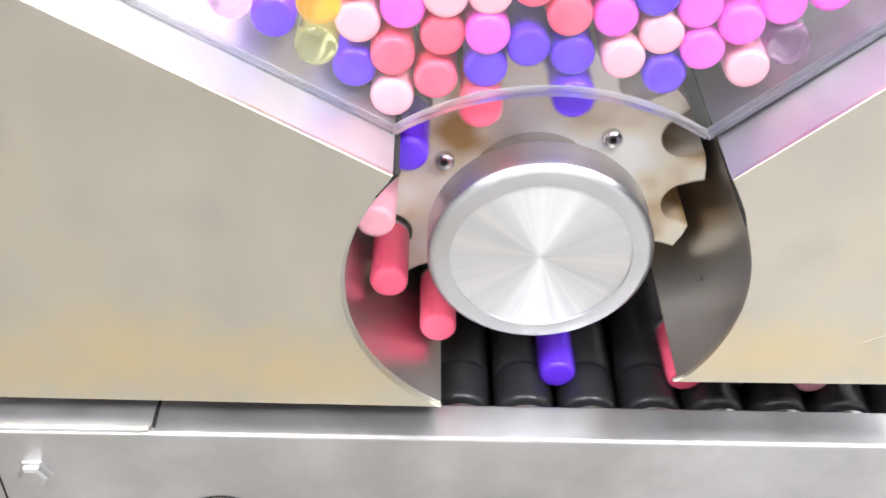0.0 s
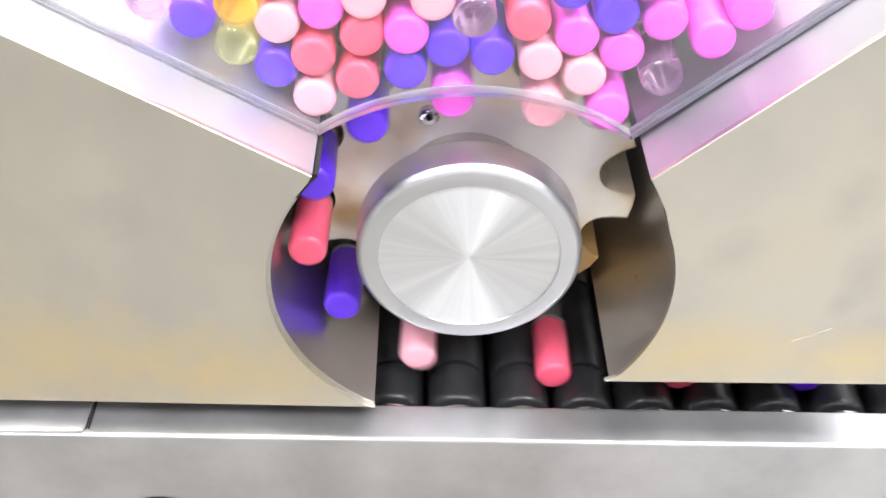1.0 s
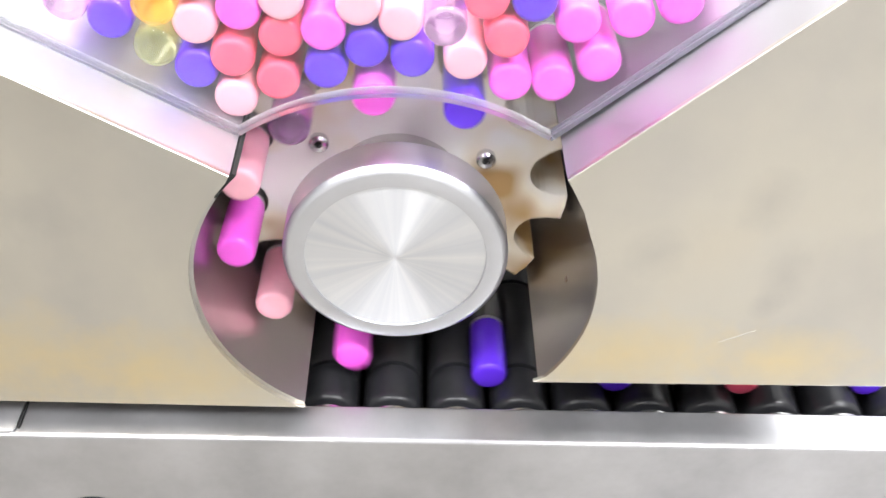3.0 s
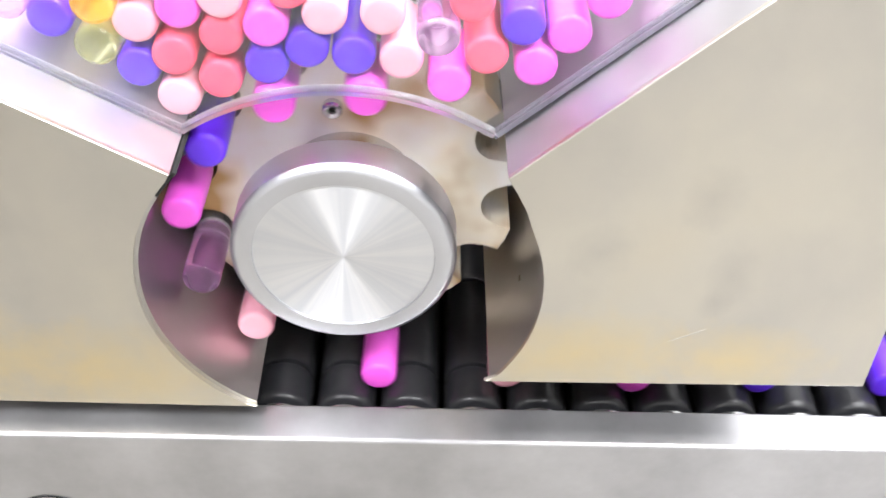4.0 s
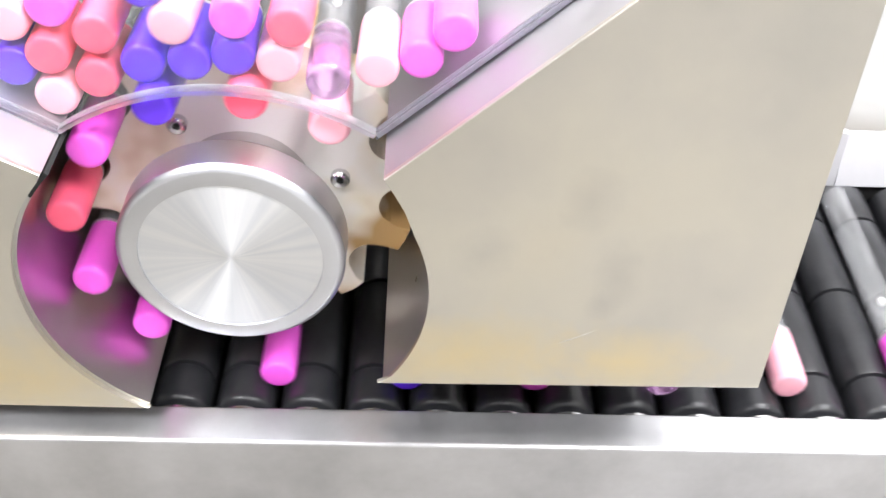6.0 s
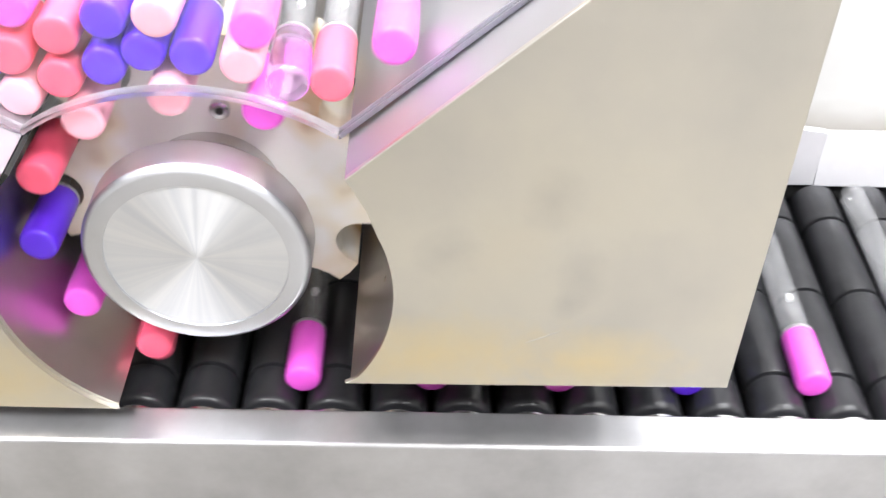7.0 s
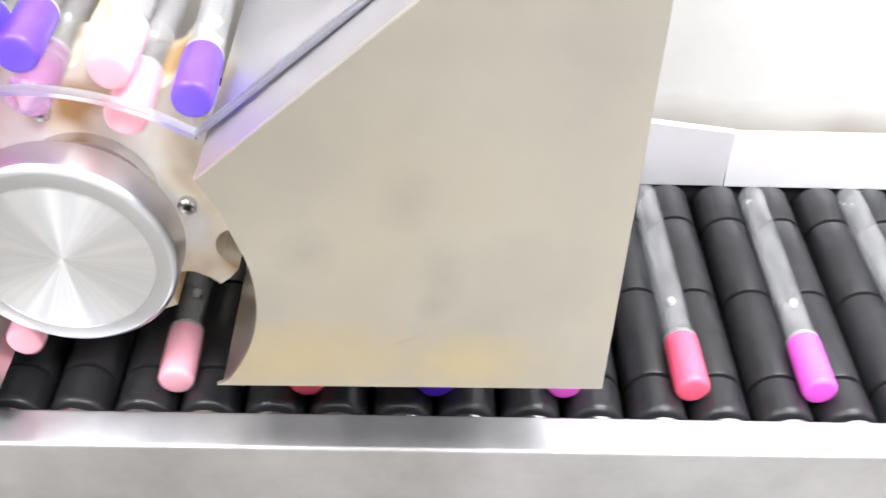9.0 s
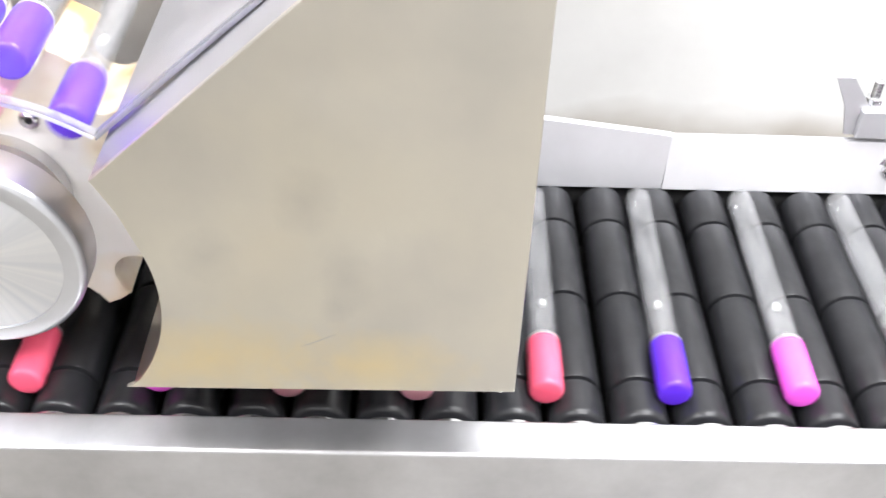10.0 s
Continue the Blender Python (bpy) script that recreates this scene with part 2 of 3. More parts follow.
def box(x0, x1, y0, y1, z0, z1, bev=0.0):
    bm = bmesh.new()
    bmesh.ops.create_cube(bm, size=1)
    for v in bm.verts:
        v.co = Vector(((x0 + x1) / 2 + v.co.x * (x1 - x0), (y0 + y1) / 2 + v.co.y * (y1 - y0), (z0 + z1) / 2 + v.co.z * (z1 - z0)))
    if bev:
        bmesh.ops.bevel(bm, geom=bm.edges[:], offset=bev, segments=2, affect="EDGES", profile=0.5)
    return bm


def prism(outline, y0, y1, bev=0.0):
    """An outline of (x, z) pushed from y0 to y1."""
    bm = bmesh.new()
    a = [bm.verts.new((x, y0, z)) for x, z in outline]
    b = [bm.verts.new((x, y1, z)) for x, z in outline]
    front, back = bm.faces.new(a), bm.faces.new(b[::-1])
    n = len(a)
    for k in range(n):
        bm.faces.new((a[k], a[(k + 1) % n], b[(k + 1) % n], b[k]))
    if bev:
        bmesh.ops.bevel(bm, geom=list(front.edges), offset=bev, segments=2, affect="EDGES", profile=0.5)
    return bm


def sheet(line, y0, y1, thick):
    """A bent sheet: a line of (x, z) with thickness, running from y0 back to y1."""
    pts = [Vector((x, z)) for x, z in line]
    off = []
    for k, q in enumerate(pts):
        d = (pts[min(k + 1, len(pts) - 1)] - pts[max(k - 1, 0)]).normalized()
        off.append(q + Vector((-d.y, d.x)) * thick)
    return prism([(q.x, q.y) for q in pts] + [(q.x, q.y) for q in off[::-1]], y0, y1)


def arc(cx, cz, r, a0, a1, n):
    return [(cx + r * math.cos(radians(a0 + (a1 - a0) * k / n)), cz + r * math.sin(radians(a0 + (a1 - a0) * k / n))) for k in range(n + 1)]


def thing(name, label, category, group="", kind=""):
    return tagged(new(name), label, category, group, kind)


# ---- the room ----
def build_room():
    x0, x1, y0, y1 = -3.0, 3.0, -3.2, 1.6
    solidify = 0.1
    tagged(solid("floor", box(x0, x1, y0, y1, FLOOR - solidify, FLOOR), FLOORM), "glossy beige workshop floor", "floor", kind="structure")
    tagged(solid("ceiling", box(x0, x1, y0, y1, CEIL, CEIL + solidify), CEILM), "plain white workshop ceiling", "ceiling", kind="structure")
    walls = (("wall_north", (x0, x1, y1, y1 + 0.1)), ("wall_south", (x0, x1, y0 - 0.1, y0)), ("wall_west", (x0 - 0.1, x0, y0, y1)), ("wall_east", (x1, x1 + 0.1, y0, y1)))
    for name, (a, b, c, d) in walls:
        tagged(solid(name, box(a, b, c, d, FLOOR, CEIL), WALL), "plain white painted workshop wall", "wall", kind="structure")
    for lx, ly, _w in PANELS:
        lamp = thing("ceiling_light", "flat white light panel set under the ceiling", "ceiling light", "ceiling lights")
        part("frame", box(lx - 0.6, lx + 0.6, ly - 0.32, ly + 0.32, CEIL - 0.015, CEIL - 0.001), CEILM, lamp)
        part("diffuser", box(lx - 0.56, lx + 0.56, ly - 0.28, ly + 0.28, CEIL - 0.02, CEIL - 0.0155), PANELM, lamp)


# ---- the hopper body ----
GUIDE_R = 0.0700
L_TOP, R_TOP = (-0.0522, 0.0479), (0.0547, 0.0494)
L_SLOPE, R_SLOPE = 0.562, 0.915
PLATE_RIGHT, BACK = 0.1935, 0.176
HIGH = 0.30


def build_hopper():
    hop = thing("hopper", "stainless steel vial hopper with sloping chutes above the conveyor", "hopper")
    xl = -0.52
    # left front plate with its round cut
    out = [(xl, -0.0575), (-0.0335, -0.0607)] + [p for p in arc(0, 0, GUIDE_R, 240.5, 137.2, 36)][1:-1] + [L_TOP, (xl, L_TOP[1] + (L_TOP[0] - xl) * L_SLOPE)]
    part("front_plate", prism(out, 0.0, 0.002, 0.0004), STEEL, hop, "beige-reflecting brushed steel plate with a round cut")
    top = R_TOP[1] + (PLATE_RIGHT - R_TOP[0]) * R_SLOPE
    out = [(0.0520, -0.0443)] + [p for p in arc(0, 0, GUIDE_R, -39.0, 22, 30)][1:] + [(0.0618, 0.0370), R_TOP, (PLATE_RIGHT, top), (PLATE_RIGHT, -0.0430)]
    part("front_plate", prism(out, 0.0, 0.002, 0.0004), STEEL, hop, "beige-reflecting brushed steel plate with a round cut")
    part("scratch", prism([(0.1165, -0.0213), (0.1228, -0.0184), (0.1291, -0.0147), (0.1228, -0.0181)], -0.0001, 0.0002), RAIL, hop, "fine pale scratch")
    # guides bent back from the round cuts
    part("guide", sheet(arc(0, 0, GUIDE_R + 0.0001, 240.6, 147.0, 38), 0.0021, 0.15, -0.0015), DARKSTEEL, hop, "curved polished steel guide", True)
    part("guide", sheet(arc(0, 0, GUIDE_R + 0.0001, -39.6, 22, 34), 0.0021, 0.15, -0.0015), DARKSTEEL, hop, "curved polished steel guide", True)
    # upper guide ends painted black for the dark interior they mirror
    part("black_guide_end", sheet(arc(0, 0, GUIDE_R + 0.0001, 146.9, 137.2, 6), 0.0021, 0.15, -0.0015), DARK, hop, "guide end painted black for the dark it mirrors", True)
    part("black_guide_end", sheet(arc(0, 0, GUIDE_R + 0.0001, 22.1, 24, 1) + [(0.0619, 0.0370), (0.0549, 0.0491)], 0.0021, 0.15, -0.0015), DARK, hop, "guide end painted black for the dark it mirrors", True)
    # sloping chutes
    part("chute", sheet([(xl, L_TOP[1] + (L_TOP[0] - xl) * L_SLOPE - 0.0003), (L_TOP[0], L_TOP[1] - 0.0003)], 0.0021, BACK, -0.0015), CHUTE, hop, "bright steel chute")
    part("chute", sheet([(R_TOP[0], R_TOP[1] - 0.0003), (PLATE_RIGHT, top - 0.0003)], 0.0021, BACK, -0.0015), CHUTE, hop, "bright steel chute")
    part("back_plate", box(xl, PLATE_RIGHT, BACK, BACK + 0.002, -0.022, HIGH), BACKING, hop, "plain steel back plate")
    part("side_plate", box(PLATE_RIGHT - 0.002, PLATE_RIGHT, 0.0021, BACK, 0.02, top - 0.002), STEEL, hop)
    # post that carries the hopper behind the belt, painted black for the unlit interior
    part("support", box(-0.50, 0.15, 0.1790, 0.2060, -0.16, 0.28), DARK, hop, "backing behind the wheel, painted black as unlit interior")


def build_cover():
    cov = thing("hopper_cover", "clear acrylic front cover over the vials, leaning on the steel chutes", "cover")
    cl, cr, zc, r = (-0.0526, 0.0491), (0.0513, 0.0505), -0.0258, 0.0916
    a0, a1 = math.degrees(math.atan2(cl[1] - zc, cl[0])), math.degrees(math.atan2(cr[1] - zc, cr[0]))
    lx, rx = -0.40, 0.19
    lz, rz = cl[1] + (cl[0] - lx) * 0.556, cr[1] + (rx - cr[0]) * 0.888
    rim = arc(0, zc, r, a0, a1, 40)
    rim[0], rim[-1] = cl, cr
    part("pane", prism(rim + [(rx, rz), (rx, HIGH), (lx, HIGH), (lx, lz)], 0.0235, 0.0265), ACRYLIC, cov).visible_shadow = False
    part("polished_edge", sheet(rim, 0.0228, 0.0272, -0.0016), FROST, cov, "milky polished edge", True)
    low = 0.0017
    # thin dark strips put in for the gap's shade below the cover
    part("gap_shade", sheet([(cr[0], cr[1] - low), (rx, rz - low)], 0.0232, 0.0280, -0.0004), GAP_SHADE, cov, "thin dark line painted in for the gap's shade")
    part("gap_shade", sheet([(lx, lz - low), (cl[0], cl[1] - low)], 0.0232, 0.0280, -0.0004), GAP_SHADE, cov, "thin dark line painted in for the gap's shade")
    part("polished_edge", sheet([cr, (rx, rz)], 0.0228, 0.0272, -0.0016), FROST, cov, "milky polished edge")
    part("polished_edge", sheet([(lx, lz), cl], 0.0228, 0.0272, -0.0016), FROST, cov, "milky polished edge")


# ---- star wheel ----
RATE = 2.475          # vials a second
TURN = 30 * RATE      # degrees a second


def build_wheel():
    wheel = thing("star_wheel", "white plastic star wheel with twelve pockets and a turned aluminium knob", "star wheel")
    n, rp, pr, rt = 12, 0.0605, 0.0102, 0.0662
    out = []
    for k in range(n):
        c = k * 30.0
        out += [(rt * math.cos(radians(c - 20.0 + d)), rt * math.sin(radians(c - 20.0 + d))) for d in (0, 5, 10)]
        cx, cz = rp * math.cos(radians(c)), rp * math.sin(radians(c))
        # the pocket, from its lower lip round the root to its upper lip
        out += [(cx + pr * math.cos(radians(c + 180 + d)), cz + pr * math.sin(radians(c + 180 + d))) for d in range(84, -85, -14)][::1]
    part("star", prism(out, 0.060, 0.096, 0.0008), POM, wheel, "white plastic star with brown stains")
    part("shaft", lathe([(0.0, 0.0962), (0.010, 0.0963), (0.010, 0.1756), (0.0, 0.1757)], 24), BACKING, wheel, "steel drive shaft", True)
    part("neck", lathe([(0.0, 0.0341), (0.0235, 0.0342), (0.0235, 0.0520), (0.0258, 0.0530), (0.0258, 0.0590), (0.0250, 0.0599), (0, 0.05995)], 40), NECK, wheel, "polished steel collar", True)
    knob = part("knob", lathe([(0.0404, 0.0195), (0.0404, 0.0325), (0.0394, 0.0338), (0.0, 0.0340)], 96), SATIN, wheel, "heavy turned aluminium knob", True)
    part("rim", lathe([(0.0324, 0.0178), (0.0326, 0.0170), (0.0378, 0.0170), (0.0384, 0.0172), (0.0402, 0.0188), (0.0404, 0.0195)], 96), RIM, knob, "satin rim with a bright bevel", True)
    part("turned_face", lathe([(0.0, 0.0182), (0.0006, 0.0178), (0.004, 0.0178), (0.010, 0.0178), (0.020, 0.0178), (0.0324, 0.0178)], 96), TURNED, knob, "turned face with fine rings and a partly painted fan of light", True)
    for k in range(3):
        a = radians(41 + 120 * k - 263.9 + 240)
        x, z = 0.0364 * math.cos(a), 0.0364 * math.sin(a)
        bm = lathe([(0.0, 0.0582), (0.0014, 0.0582), (0.0016, 0.0572), (0.0029, 0.0566), (0.0037, 0.0574), (0.0037, 0.0600), (0, 0.0600)], 20)
        bmesh.ops.translate(bm, verts=bm.verts, vec=(x, 0, z))
        screw = part("screw", bm, CHROME, wheel, "bright socket screw", True)
        bm = lathe([(0.0, 0.0579), (0.0013, 0.0579), (0.0013, 0.05815), (0.0, 0.05815)], 6)
        bmesh.ops.translate(bm, verts=bm.verts, vec=(x, 0, z))
        part("socket", bm, DARK, screw, "dark hexagon socket")
    return wheel


# ---- conveyor ----
PITCH = 0.02615
ROLL_R, ROLL_TOP = 0.0118, -0.0750


def build_conveyor():
    bed = thing("conveyor_frame", "stainless steel roller conveyor frame with folded side rails", "conveyor")
    xa, xb = -1.75, 1.9
    # near rail: inner lip, flat top, front skirt
    line = [(0.0112, -0.095), (0.0112, -0.0732), (0.0111, -0.0723), (0.0105, -0.0720), (0.0098, -0.0720), (-0.0042, -0.0720), (-0.0048, -0.0720), (-0.0055, -0.0722), (-0.0060, -0.0726), (-0.0062, -0.0731), (-0.0063, -0.0738), (-0.0063, -0.0760), (-0.0063, -0.20)]
    bm = prism(line + [(y + 0.002 * (1 if y < 0 else -1), z - 0.002) for y, z in line[::-1]], xa, xb)
    bmesh.ops.rotate(bm, verts=bm.verts, matrix=Matrix.Rotation(radians(-90), 3, "Z"))
    for v in bm.verts:
        v.co.y = -v.co.y
    part("side_rail", bm, RAIL, bed, "brushed steel side rail", True)
    part("back_rail", box(0.1501, xb, 0.1840, 0.1848, -0.20, -0.06), RAIL, bed)
    for lx in (-1.5, -0.35, 0.75, 1.65):
        for ly in (0.010, 0.160):
            part("leg", box(lx - 0.02, lx + 0.02, ly - 0.018, ly + 0.018, FLOOR, -0.1255, 0.002), RAIL, bed)
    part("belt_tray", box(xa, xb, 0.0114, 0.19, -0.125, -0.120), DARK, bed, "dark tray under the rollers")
    # far guard rail: leans back; its nearer length is bent up a little
    for ends, y, back, slant in (
        (((0.1505, -0.0375), (0.1646, -0.0375)), 0.1728, 0.25, (0.0, 0.0)),
        (((0.1650, -0.0375), (0.2800, -0.0500)), 0.1728, 0.25, (0.0, 0.0028)),
        (((0.2804, -0.0525), (xb, -0.0525)), 0.1724, 0.40, (0.0028, 0.0)),
    ):
        bm = bmesh.new()
        quads = []
        for (x, top), s in zip(ends, slant):
            b = back * (top + 0.0775)
            quads.append([bm.verts.new(c) for c in ((x, y, -0.0775), (x + s, y + b, top), (x + s, y + b + 0.0033, top + 0.0006), (x + s, y + b + 0.0038, top + 0.0003), (x, y + 0.0110, -0.0776), (x, y + 0.0012, -0.0785))])
        p, q = quads
        for k in range(6):
            bm.faces.new((p[k], p[(k + 1) % 6], q[(k + 1) % 6], q[k]))
        bm.faces.new(p)
        bm.faces.new(q[::-1])
        part("guard_rail", bm, FARRAIL, bed, "bright steel guard rail")
    # black box put in for the shaded gap between rail and rollers
    part("rail_gap_shade", box(0.1502, xb, 0.1760, 0.1836, -0.13, -0.0787), DARK, bed, "dark filling for the shade under the guard rail")
    # strip laid over the near rail
    strip = [(0.0113, -0.0717), (0.0100, -0.0705), (-0.0040, -0.0705), (-0.0052, -0.0708), (-0.0058, -0.0717)]
    bm = bmesh.new()
    ends = []
    for x in (-0.2055, -0.1475, -0.1446, -0.1434):
        inset = 0.0030 if x == -0.1434 else 0.0008 if x == -0.1446 else 0.0
        ends.append([bm.verts.new((x, max(y, -0.0058 + inset) if y < 0 else y, z)) for y, z in strip])
    for p, q in zip(ends, ends[1:]):
        for k in range(5):
            bm.faces.new((p[k], p[(k + 1) % 5], q[(k + 1) % 5], q[k]))
    bm.faces.new(ends[0])
    bm.faces.new(ends[-1][::-1])
    part("cover_strip", bm, RAIL, bed, "flat steel strip laid on the rail", True)
    part("gap", box(-0.1433, -0.1424, -0.0030, 0.0110, -0.0719, -0.0712), DARK, bed, "dark gap at the strip's end")
    # hexagon bolt and the seam of the front skirt
    bm = lathe([(0.0, -0.0100), (0.0046, -0.0100), (0.0060, -0.0093), (0.0061, -0.0074), (0.0068, -0.0073), (0.0074, -0.0069), (0.0074, -0.0062), (0.0, -0.0062)], 6)
    bmesh.ops.translate(bm, verts=bm.verts, vec=(-0.1918, 0, -0.0958))
    part("bolt", bm, RAIL, bed, "hexagon bolt head")
    part("joint", box(-0.2068, -0.2062, -0.0067, -0.00625, -0.199, -0.0770), DARK, bed, "dark joint between skirt plates")
    bm = lathe([(0.0167, -0.0064), (0.0167, -0.0068), (0.0173, -0.0068), (0.0173, -0.0064)], 48)
    bmesh.ops.translate(bm, verts=bm.verts, vec=(-0.1205, 0, -0.1268))
    part("knockout_ring", bm, DARK, bed, "dark ring joint in the skirt", True)


def build_far_things():
    tagged(solid("machine_panel", box(0.10, 1.60, 0.330, 0.345, -0.30, 0.55), PANELPAINT), "white machine panel with brown shade painted at its foot", "panel", kind="structure")
    br = thing("bracket", "bent steel clamp bracket with bolts on the guard rail", "bracket")
    bm = bmesh.new()
    rows = []
    for x, z, w in ((0.3700, -0.0490, 0.0125), (0.3665, -0.0330, 0.0125), (0.3580, -0.0165, 0.0090)):
        rows.append([bm.verts.new(c) for c in ((x, 0.184, z), (x + w, 0.184, z), (x + w, 0.186, z), (x, 0.186, z))])
    for p, q in zip(rows, rows[1:]):
        for k in range(4):
            bm.faces.new((p[k], p[(k + 1) % 4], q[(k + 1) % 4], q[k]))
    bm.faces.new(rows[0])
    bm.faces.new(rows[-1][::-1])
    part("arm", bm, FARRAIL, br, "bent steel strip")
    part("block", box(0.3745, 0.4150, 0.1805, 0.1960, -0.0494, -0.0335, 0.0008), FARRAIL, br, "steel clamp block")
    for bx in (0.3815, 0.3990):
        bm = lathe([(0.0, 0), (0.0040, 0.0), (0.0046, 0.0006), (0.0046, 0.0042), (0.0026, 0.0044), (0.0026, 0.0130), (0.0, 0.0134)], 6)
        bmesh.ops.rotate(bm, verts=bm.verts, matrix=Matrix.Rotation(radians(90), 3, "X"))
        bmesh.ops.translate(bm, verts=bm.verts, vec=(bx, 0.188, -0.0334))
        part("bolt", bm, CHROME, br, "threaded bolt with nut")
    bm = lathe([(0.0, 0.1700), (0.0035, 0.1700), (0.0045, 0.1710), (0.0045, 0.1740), (0.0070, 0.1742), (0.0070, 0.1765), (0.0, 0.1765)], 6)
    bmesh.ops.translate(bm, verts=bm.verts, vec=(0.3960, 0.0040, -0.0655))
    part("bolt", bm, CHROME, br, "rail bolt with washer")


def build_rollers():
    chain = thing("roller_chain", "row of black rubber rollers carried along by the conveyor", "rollers")
    y0, y1 = 0.0156, 0.1715
    prof = [(0.0, y0), (0.0070, y0 + 0.0001), (0.0078, y0 + 0.0008), (0.0080, y0 + 0.0022), (0.0088, y0 + 0.0026)]
    prof += [(0.0100, y0 + 0.0028), (0.0111, y0 + 0.0034), (ROLL_R - 0.0001, y0 + 0.0046), (ROLL_R + 0.0002, y0 + 0.0060), (ROLL_R, y0 + 0.0075)]
    for g in (0.0385, 0.0910, 0.1435):
        prof += [(ROLL_R, g - 0.0022), (ROLL_R - 0.0003, g - 0.0013), (ROLL_R - 0.0020, g - 0.0010), (ROLL_R - 0.0020, g + 0.0006), (ROLL_R - 0.0003, g + 0.0010), (ROLL_R, g + 0.0020)]
    prof += [(ROLL_R, y1 - 0.002), (ROLL_R - 0.002, y1), (0.0, y1)]
    first = part("roller", lathe(prof, 28), RUBBER, chain, "", True)
    pin = part("end_collar", lathe([(0.0, y0 - 0.0026), (0.0108, y0 - 0.0026), (0.0113, y0 - 0.0022), (0.0113, y0 - 0.0004), (0, y0 - 0.0004)], 24), CHROME, first, "bright steel end collar", True)
    base = 0.0145 + PITCH / 2
    for k in range(-66, 18):
        if k == -66:
            r = first
        else:
            r = new("roller", first.data)
            r.parent = chain
            q = new("end_collar", pin.data)
            q.parent = r
        r.location = (base + k * PITCH, 0, ROLL_TOP - ROLL_R)
    return chain


# ---- vials ----
CAP_R, CAP_L, VIAL_L = 0.0072, 0.0285, 0.136


def cap_mesh():
    r = CAP_R
    return lathe([(0.0, 0.0), (0.0050, 0.0001), (0.0061, 0.0003), (0.0067, 0.0008), (0.0070, 0.0014), (r, 0.0024), (r, 0.012), (r * 0.985, CAP_L - 0.001), (r * 0.95, CAP_L), (0.0060, CAP_L)], 28)


def tube_mesh():
    ro, ri, end = 0.0063, 0.0055, VIAL_L
    prof = [(ri, CAP_L - 0.004), (ro, CAP_L - 0.004), (ro, end - 0.0063)]
    prof += [(ro * math.cos(radians(a)), end - 0.0063 + 0.0063 * math.sin(radians(a))) for a in (20, 40, 60, 80)] + [(0.0, end)]
    prof += [(0.0, end - 0.001)] + [(ri * math.cos(radians(a)), end - 0.0063 + ri * math.sin(radians(a)) - 0.0002) for a in (80, 60, 40, 20, 0)] + [(ri, CAP_L - 0.004)]
    return lathe(prof, 20)


PROTO = {}


def vial(colour, m):
    if colour in PROTO:
        return copy_thing(PROTO[colour], m)
    mat, word = CAPS[colour]
    v = thing("vial", f"clear glass tube vial with a {word} cap", "vial", "vials")
    cap = part("cap", cap_mesh(), mat, v, f"{word} cap", True)
    tube = part("tube", tube_mesh(), GLASS, v, "clear round-ended glass tube", True)
    if colour in ("clear", "gold", "lime"):
        cap.visible_shadow = False
    bm = lathe([(0.0, CAP_L + 0.020), (0.0012, CAP_L + 0.0203), (0.0017, CAP_L + 0.022), (0.0012, CAP_L + 0.0237), (0.0, CAP_L + 0.024)], 12)
    bmesh.ops.translate(bm, verts=bm.verts, vec=(0.0010, 0, 0.0026))
    part("bead", bm, PAD, v, "small white bead inside the tube", True)
    bm = lathe([(0.0064, CAP_L - 0.001), (0.0069, CAP_L - 0.0005), (0.0069, CAP_L + 0.0014), (0.0064, CAP_L + 0.0020)], 24)
    part("collar", bm, COLLAR, v, "milky tube collar", True)
    v.matrix_basis = m
    PROTO[colour] = v
    return v


# vials at rest in the hopper: colour, x, z
REST = [
    ("clear", -0.1037, 0.0906), ("purple", -0.0907, 0.0846), ("gold", -0.0764, 0.0901), ("lime", -0.0778, 0.0749),
    ("pale", -0.0643, 0.0834), ("purple", -0.0658, 0.0666), ("red", -0.0532, 0.0722), ("pale", -0.0535, 0.0566),
    ("red", -0.0393, 0.0635), ("red", -0.0374, 0.0794), ("magenta", -0.0502, 0.0889),
    ("red", -0.0660, 0.0995),
]
ORDER = {-7: "pale", -6: "purple", -5: "red", -4: "magenta", -3: "purple", -2: "pale", -1: "red", 0: "purple", 1: "red", 2: "red", 3: "pale", 4: "purple",
         5: "red", 6: "purple", 7: "purple", 8: "magenta", 9: "pale", 10: "magenta", 11: "pale", 12: "clear", 13: "magenta", 14: "purple", 15: "magenta",
         16: "magenta", 17: "magenta", 18: "red", 19: "magenta", 20: "purple", 21: "red", 22: "pale", 23: "pale", 24: "magenta", 25: "red", 26: "magenta",
         27: "magenta", 28: "clear", 29: "pale", 30: "purple", 31: "pale", 32: "purple", 33: "purple", 34: "purple"}
# ways down the pile: for each vial the time at which its pocket takes it, and where it lies before (seconds, x, z)
WAYS = {}


def queue(i, taken, *rows):
    WAYS[i] = taken, np.array(rows)


